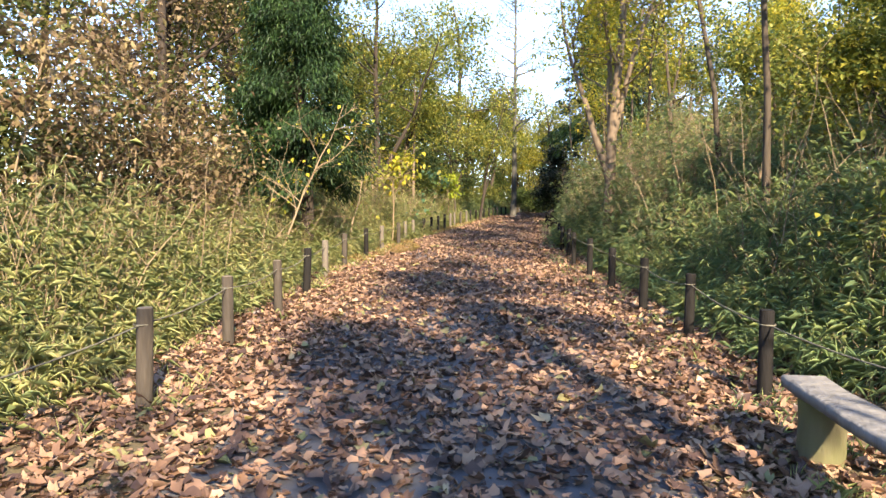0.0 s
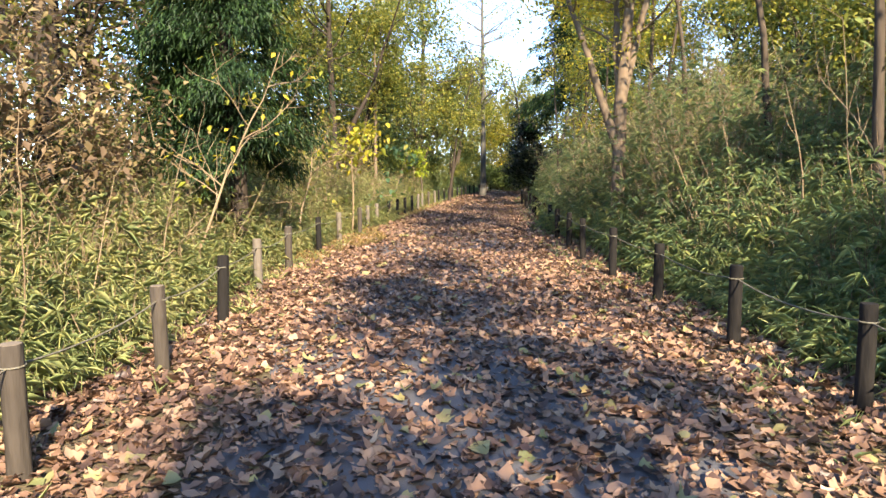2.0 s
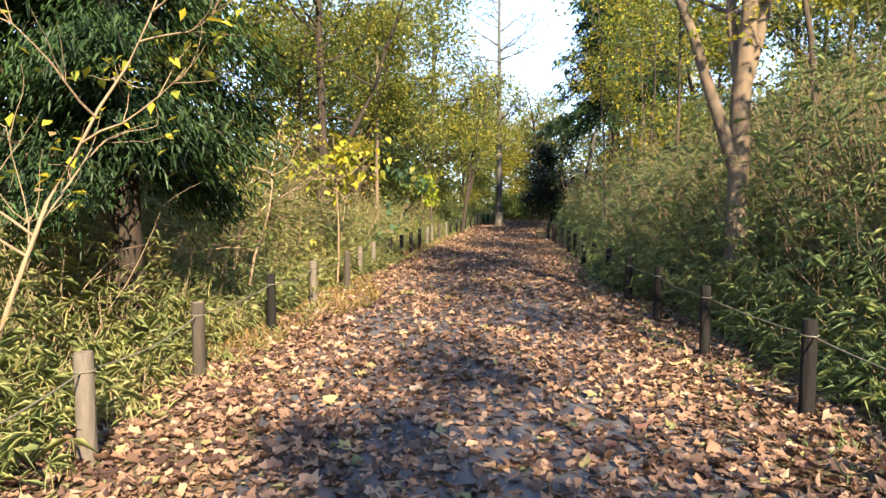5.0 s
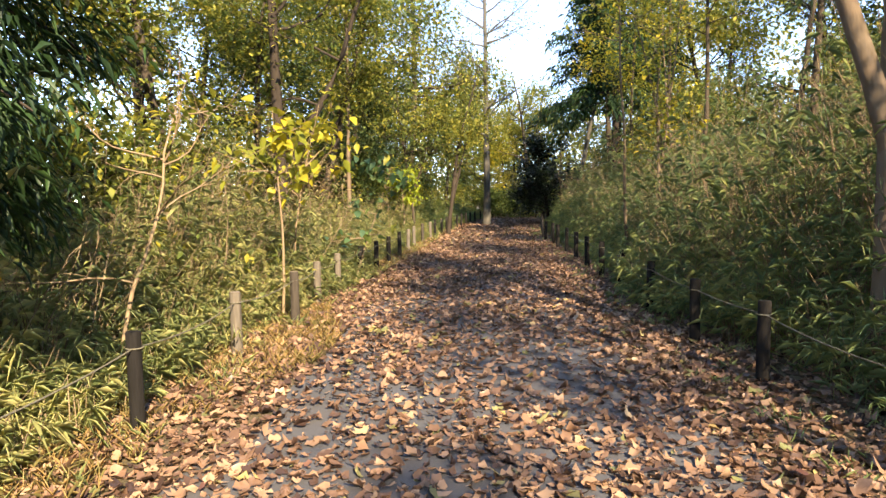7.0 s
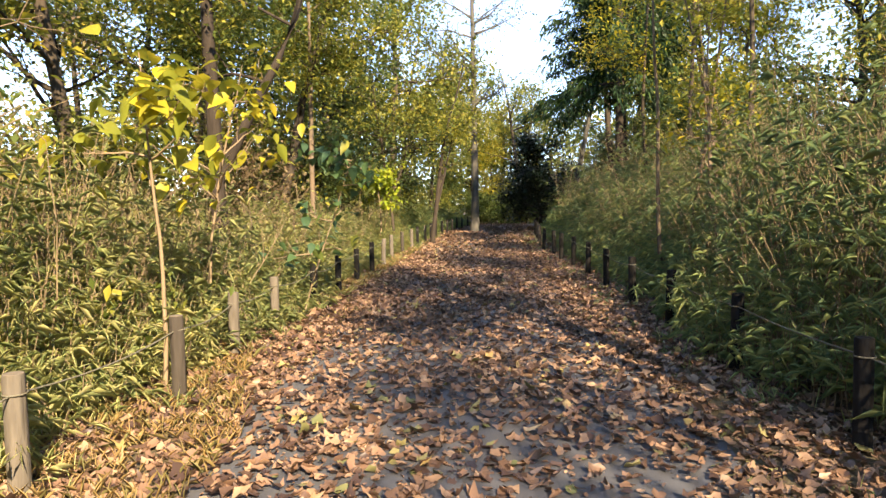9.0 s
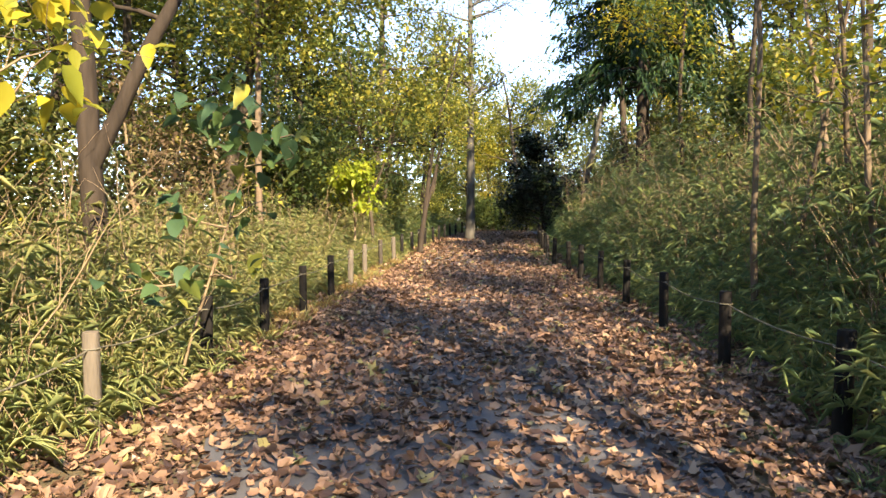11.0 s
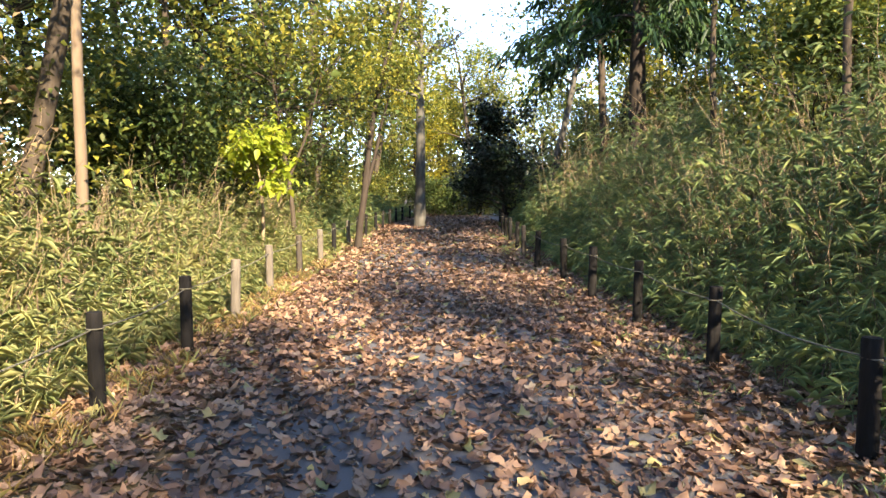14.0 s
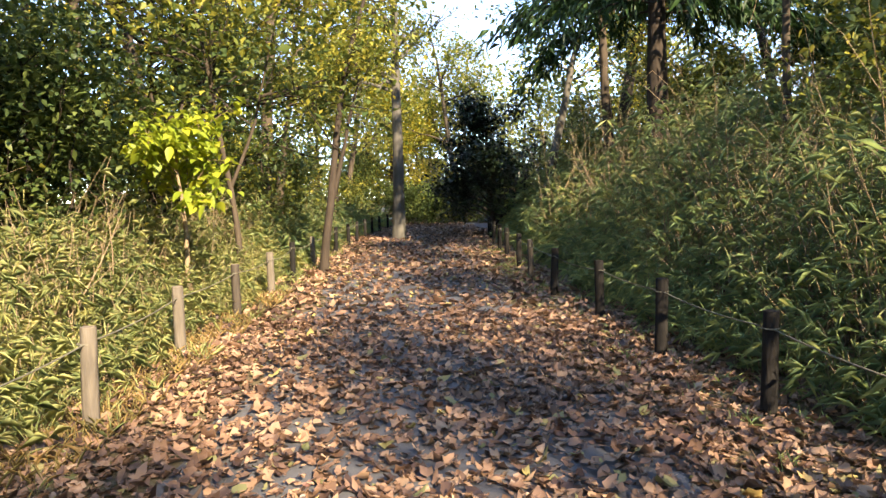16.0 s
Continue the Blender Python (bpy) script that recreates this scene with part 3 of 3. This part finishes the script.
wood_copies([(1, -8.5, 3.0, 1.0), (3, -5.4, 4.6, 0.8), (1, -10.5, 11.5, 1.1), (3, -7.6, 15.2, 1.0), (1, -6.0, 17.5, 0.75), (0, -7.6, 21.0, 0.8), (0, -9.5, 22.5, 1.0), (0, -7.0, 26.5, 1.0),
             (3, -8.6, 29.0, 1.0), (0, -6.6, 32.0, 0.9), (0, -9.5, 33.0, 1.0), (0, -5.2, 39.5, 0.85), (0, -7.5, 42.0, 1.0), (2, -4.2, 44.5, 0.8), (0, -3.0, 49.0, 0.9), (2, -5.5, 52.0, 1.0),
             (0, -1.5, 57.0, 0.8), (0, -12, 17, 1.1), (0, -13, 27, 1.1), (0, -13.5, 38, 1.1), (1, -14, 7, 1.1), (0, -15, 1, 1.1), (0, -11, 48, 1.1), (2, -9, 60, 1.1), (0, -3.0, 46.5, 1.3), (0, -1.2, 62.5, 1.1), (2, -4.5, 41.0, 1.2), (0, 5.0, 64.0, 1.1), (4, 1.5, 66.0, 1.1)])
wood_copies([(5, 13.0, 7.0, 0.9), (4, 13.5, 23.0, 0.9), (5, 13, 28.0, 0.9), (4, 13, 32.0, 1.0), (2, 12.5, 34.5, 1.0), (4, 11.0, 39.5, 1.0),
             (2, 12, 44, 1.0), (4, 11.5, 51, 1.1), (4, -3.0, 68.0, 1.1), (4, 0.5, 72.0, 1.2), (4, 4.2, 72.5, 1.2), (5, 8.0, 71.0, 1.2), (5, 2.6, 69.5, 1.0), (0, -6.0, 66.0, 1.1), (4, 3.0, 67.0, 0.8), (0, 6.5, 69, 1.0), (5, 10, 63, 1.0), (0, -0.5, 69, 0.9), (4, 13, 58, 1.2), (4, 14.5, 15, 1.1), (2, 15, 22, 1.1),
             (5, 15, 30, 1.2), (4, 15, 38, 1.2), (5, 13.5, 1.5, 1.1), (2, 14, -4, 0.9)])

# ---- undergrowth ----
thickets = [
    broadleaf("olive thicket shrub with tangled twigs", -5.6, 7.2, 3.2, 0.05, TWIG, OLIVE, 4600, 0.105, 0.05, 16, 0.55, spread=0.3, twigs=4, category="shrub", name="shrub", group="undergrowth"),
    broadleaf("yellow-green thicket shrub among trees", 8.4, 15.0, 3.4, 0.05, BARK, YELLOWGREEN, 4600, 0.12, 0.05, 16, 0.55, spread=0.3, twigs=4, category="shrub", name="shrub", group="undergrowth"),
    broadleaf("withered brown shrub with bare twigs", -5.0, 10.2, 3.6, 0.05, TWIG, RUSSET, 2800, 0.10, 0.08, 18, 0.5, spread=0.3, twigs=5, category="shrub", name="shrub", group="undergrowth"),
    broadleaf("dark evergreen shrub under the trees", -5.4, 34.2, 3.6, 0.06, BARK_DARK, GREEN, 5200, 0.11, 0.05, 16, 0.5, spread=0.3, twigs=4, category="shrub", name="shrub", group="undergrowth")]
for kinds, lo, hi, y0, y1, n in (((0, 2, 2, 0), -8.5, -4.8, 0, 18, 11), ((1, 0, 1, 2), -8.5, -4.6, 18, 33, 11), ((3, 3, 1), -7.5, -3.8, 33, 60, 13), ((1, 1, 3), 8.6, 11.0, 4, 30, 12), ((3, 1, 0), 6.0, 10, 30, 62, 13), ((1, 3, 0), -2, 10, 63.5, 72, 9), ((1, 1, 0), -9, -0.5, 59, 66, 9), ((1, 3), -8, -2.5, 46, 58, 6), ((1, 3, 0), -14, -3, 66, 77, 10), ((0, 2, 1), -13, -9, 0, 55, 14)):
    for i in range(n):
        x, y, k = rng.uniform(lo, hi), y0 + (y1 - y0) * (i + rng.random()) / n, rng.uniform(0.75, 1.15)
        copy_thing(thickets[kinds[i % len(kinds)]], Matrix.LocRotScale((x, y, float(land(x, y)) - 0.05), Euler((0, 0, rng.uniform(0, 6.28))), (k, k, k * rng.uniform(0.85, 1.2))))


def far_woods():
    """The woods beyond, as a deep band of foliage with an uneven top."""
    p = Pile()
    n = 70000
    a = rng.uniform(0, 2 * math.pi, n)
    r = rng.uniform(0, 1, n) * 22
    x, y = np.cos(a) * (24 + r), 30 + np.sin(a) * (48 + r)
    top = 9.5 + 2.5 * np.sin(a * 23) + 2 * np.sin(a * 57 + 1)
    z = land(x, y) + top * rng.random(n) ** 0.8
    leaves(p, np.stack([x, y, z], -1), rng.normal(size=(n, 3)), 0.5, 0.33, 0.1)
    tagged(part("far_woods", p, YELLOWGREEN), "yellow and green woods in the distance", "woods", kind="stuff")


far_woods()



# ---- bamboo grass ----
def bamboo(name, label, material, xs, ys, height, stalks, clusters, size, category="bamboo grass", stalk_mat=None):
    """A thicket: thin culms with fans of narrow drooping leaves. height(x, y) is the top of the growth; 0 means none."""
    x, y = rng.uniform(*xs, stalks), rng.uniform(*ys, stalks)
    h = height(x, y)
    keep = h > 0.15
    x, y, h = x[keep], y[keep], h[keep]
    h = h * np.where(rng.random(len(h)) < 0.06, rng.uniform(1.2, 1.6, len(h)), rng.uniform(0.5, 1.15, len(h)))
    z = land(x, y)
    n = len(x)
    lean = rng.normal(size=(n, 2)) * 0.24
    # culms, three-sided
    culm = Pile()
    for s, e, r in ((0, 0.5, 0.006), (0.5, 1.0, 0.004)):
        lo = np.stack([x + lean[:, 0] * h * s * s, y + lean[:, 1] * h * s * s, z + h * s], -1)
        hi = np.stack([x + lean[:, 0] * h * e * e, y + lean[:, 1] * h * e * e, z + h * e], -1)
        o = np.array([(1, 0, 0), (-0.5, 0.87, 0), (-0.5, -0.87, 0)]) * r
        v = np.concatenate([lo[:, None] + o, hi[:, None] + o * 0.7], 1).reshape(-1, 3)
        b = np.arange(n)[:, None] * 6
        culm.add(v, np.concatenate([b + [[0, 1, 4, 3]], b + [[1, 2, 5, 4]], b + [[2, 0, 3, 5]]]))
    thicket = tagged(new(name), label, category, kind="stuff")
    part("culms", culm, stalk_mat or TWIG, thicket)
    k = np.repeat(np.arange(n), clusters)
    s = np.tile(np.linspace(0.38, 1, clusters), n) + rng.normal(size=len(k)) * 0.07
    s = np.clip(s, 0.08, 1.02)
    hub = np.stack([x[k] + lean[k, 0] * h[k] * s * s, y[k] + lean[k, 1] * h[k] * s * s, z[k] + h[k] * s], -1) + rng.normal(size=(len(k), 3)) * [0.12, 0.12, 0.05]
    per = 6
    hub = np.repeat(hub, per, 0)
    face = np.repeat(rng.normal(size=(len(k), 3)) * [0.7, 0.7, 0.25], per, 0)
    d = face + rng.normal(size=hub.shape) * [0.75, 0.75, 0.45] + [0, 0, 0.2]
    L = size * rng.uniform(0.55, 1.35, len(hub))
    p = Pile()
    leaves(p, hub, d, L, np.maximum(0.004, L * 0.044), rng.uniform(0.0, 0.65, (len(L), 1)), 0.1)
    part("leaves", p, material, thicket)


def lumps(x, y, f=1.0):
    return 0.5 + 0.25 * np.sin(1.3 * f * x + 0.9 * f * y + 1) + 0.25 * np.sin(0.7 * f * y - 1.9 * f * x)


def right_height(x, y):
    d = x - edge_right(y)
    start = 0.40 - 0.55 * smooth01(1 - np.abs(y - 20.0) / 4) + 0.6 * smooth01((4.5 - y) / 1.5)
    rise = smooth01((d - start) / 1.1)
    tall = 1 + 0.45 * smooth01(1 - np.abs(y - 18.0) / 6) - 0.45 * smooth01((14 - y) / 5)
    return np.where(d > start, 0.35 + (0.75 + 0.75 * lumps(x, y)) * rise, 0) * tall


def left_height(x, y):
    d = edge_left(y) - x
    start = 0.30 - 0.35 * smooth01(1 - np.abs(y - 22.0) / 4.5) + 0.25 * smooth01((10 - y) / 6)
    rise = smooth01((d - start) / 1.5)
    tall = 1 + 0.3 * smooth01((y - 12) / 4) * smooth01((24 - y) / 3)
    return np.where(d > start, 0.25 + (0.65 + 0.6 * lumps(x, y)) * rise, 0) * tall


bamboo("bamboo_grass", "dense green bamboo grass on the bank behind the posts", BAMBOO, (1.9, 6.2), (0.5, 36), right_height, 15500, 4, 0.155)
bamboo("bamboo_grass", "green bamboo grass filling the upper bank", BAMBOO, (6.0, 13), (-3, 60), right_height, 3000, 4, 0.24)
bamboo("bamboo_grass", "shaded bamboo grass beside the bend of the path", BAMBOO, (2.4, 9), (34, 62), right_height, 3000, 6, 0.24)
# the left side takes the paler leaf colour that holds the sunlight
bamboo("bamboo_grass", "sunlit yellowing bamboo grass and weeds behind the posts", BAMBOO_DRY_SUNLIT, (-5.6, -1.2), (0.5, 40), left_height, 15500, 4, 0.155)
bamboo("bamboo_grass", "pale green bamboo grass under the trees", BAMBOO_DRY_SUNLIT, (-14, -5.2), (-2, 60), left_height, 1800, 5, 0.30)
bamboo("bamboo_grass", "dim blue-green bamboo grass at the bend", BAMBOO, (-5, 1.0), (38, 62), left_height, 1000, 6, 0.26)


def canes(label, material, xs, ys, count, height, low, high):
    """Bare dry canes, leaning and arching out of the bamboo, with a few side shoots."""
    p = Pile()
    for _ in range(count):
        x, y = rng.uniform(*xs), rng.uniform(*ys)
        if height(np.array([x]), np.array([y]))[0] < 0.5:
            continue
        z, length = float(land(x, y)), rng.uniform(low, high)
        way = (rng.normal() * 0.22, rng.normal() * 0.22, 1.0)
        pts = wander((x, y, z), way, length, 7, 0.09, -0.05)
        tube(p, pts, np.linspace(0.009, 0.003, len(pts)), 4)
        for k in rng.integers(3, 8, 3):
            side = wander(pts[k], unit(pts[k] - pts[k - 1]) + rng.normal(size=3) * 0.5, length * rng.uniform(0.15, 0.35), 4, 0.12)
            tube(p, side, np.linspace(0.004, 0.0015, len(side)), 3)
    tagged(part("dry_canes", p, material), label, "dry canes", kind="stuff")


canes("pale dry canes arching out of the bank's bamboo grass", TWIG, (4.0, 7.5), (5, 42), 260, right_height, 1.4, 2.9)
canes("pale dry stems standing in the sunny bamboo grass", TWIG, (-5.5, -2.2), (3, 40), 240, left_height, 1.0, 2.1)


def grass(label, material, xs, ys, count, length, where):
    x, y = rng.uniform(*xs, count), rng.uniform(*ys, count)
    clump = rng.integers(0, count // 14 + 1, count)
    x, y = x[clump] + rng.normal(size=count) * 0.07, y[clump] + rng.normal(size=count) * 0.07
    keep = where(x, y)
    x, y = x[keep], y[keep]
    n = len(x)
    p = Pile()
    d = np.concatenate([rng.normal(size=(n, 2)) * 0.55, np.ones((n, 1))], 1)
    L = length * rng.uniform(0.4, 1.3, n)
    leaves(p, np.stack([x, y, land(x, y)], -1), d, L, 0.006, 0.25, 0.1)
    tagged(part("grass", p, material), label, "grass", kind="stuff")


grass("golden dry grass tufts along the sunny edge", STRAW, (-3.2, -0.6), (13, 36), 30000, 0.17, lambda x, y: (edge_left(y) - x > -0.25 - 0.65 * smooth01(1 - np.abs(y - 17.2) / 3)) & (edge_left(y) - x < 0.7) & ((y < 20.5) | (y > 24.5)))
grass("short green grass at the foot of the posts", BAMBOO_DRY_SUNLIT, (-3.2, -0.5), (-2, 48), 9000, 0.22, lambda x, y: (edge_left(y) - x > -0.25) & (edge_left(y) - x < 1.2))
grass("sparse weeds beneath the dark posts", BAMBOO, (2.0, 4.2), (-2, 48), 6000, 0.16, lambda x, y: (x - edge_right(y) > -0.5) & (x - edge_right(y) < 0.9))


# ---- fallen leaves ----
def litter(name, label, material, count, size, ys, bare):
    x, y = rng.uniform(-3.6, 5.0, count), rng.uniform(*ys, count)
    a, b = edge_left(y), edge_right(y)
    mid = (a + b) / 2 - 0.1
    off = np.abs(x - mid) / ((b - a) / 2)
    patchy = 0.5 + 0.5 * np.sin(2.1 * x + 0.8 * np.sin(1.4 * y)) * np.sin(1.2 * y + 0.7 * x)
    chance = np.where(off < 0.62, 1 - bare * (1.15 - off) * (0.45 + 0.75 * patchy), 1.0) * np.where(off > 1.15, 0.5, 1)
    worn = smooth01(1 - np.abs(y - 17) / 7) * smooth01(1.6 - 1.5 * off) * (0.25 + 0.75 * patchy)
    keep = (rng.random(count) < chance * (1 - 0.6 * worn)) & (off < 1.7)
    x, y = x[keep], y[keep]
    n = len(x)
    p = Pile()
    z = land(x, y) + np.where(np.abs(x - mid[keep]) < 1.3, 0.022, 0.006) + rng.uniform(0, 0.012, n)
    s = size * rng.uniform(0.3, 1.0, n) ** 1.3 * 1.45
    lobed(p, np.stack([x, y, z], -1), rng.uniform(0, 6.3, n), rng.normal(size=n) * 0.36, s, rng.uniform(0.02, 0.55, n))
    tagged(part(name, p, material), label, "fallen leaves", kind="stuff")


litter("leaf_litter", "thick carpet of brown and tan fallen leaves", LITTER, 165000, 0.046, (0.8, 33.5), 0.42)
litter("leaf_litter", "brown fallen leaves farther along the path", LITTER, 30000, 0.065, (33.5, 62), 0.3)
litter("leaf_litter", "brown fallen leaves behind the bench", LITTER, 12000, 0.06, (-10, 0.8), 0.4)
litter("leaf_litter", "scattered greenish and yellow fallen leaves", LITTER_GREEN, 9000, 0.05, (-2, 48), 0.5)


# ---- single large leaves lying on top ----
def single_leaves():
    m, nt, b = shader("large fallen leaf")
    info = nt.nodes.new("ShaderNodeObjectInfo")
    col = ramp(nt, [(0.12, 0.05, 0.04), (0.26, 0.14, 0.08), (0.36, 0.22, 0.13), (0.45, 0.31, 0.10), (0.42, 0.32, 0.23)], info.outputs["Random"])
    vein = fractal(nt, 60, 4)
    col = blend(nt, 0.35, col, ramp(nt, [(0.3, 0.3, 0.3), (1, 1, 1)], vein), "MULTIPLY")
    nt.links.new(col, b.inputs["Base Color"])
    b.inputs["Roughness"].default_value = 0.55
    shapes = []
    for _ in range(8):
        p = Pile()
        lobed(p, np.zeros((1, 3)), np.zeros(1), np.array([rng.normal() * 0.2]), np.array([0.058]), np.array([rng.uniform(0.1, 0.4)]))
        shapes.append(p.mesh("leaf", m))
    drift = tagged(new("fallen_leaves"), "large curled brown and yellow leaves on the path", "fallen leaves", kind="stuff")
    for _ in range(290):
        y = rng.uniform(1.5, 29)
        x = rng.uniform(edge_left(y) - 0.1, edge_right(y) + 0.1)
        leaf = new("leaf", shapes[rng.integers(0, 8)])
        k = rng.uniform(0.7, 1.35)
        leaf.matrix_basis = Matrix.LocRotScale((x, y, 0.032 + rng.uniform(0, 0.012)), Euler((rng.normal() * 0.15, rng.normal() * 0.15, rng.uniform(0, 6.28))), (k, k, k))
        leaf.parent = drift


single_leaves()
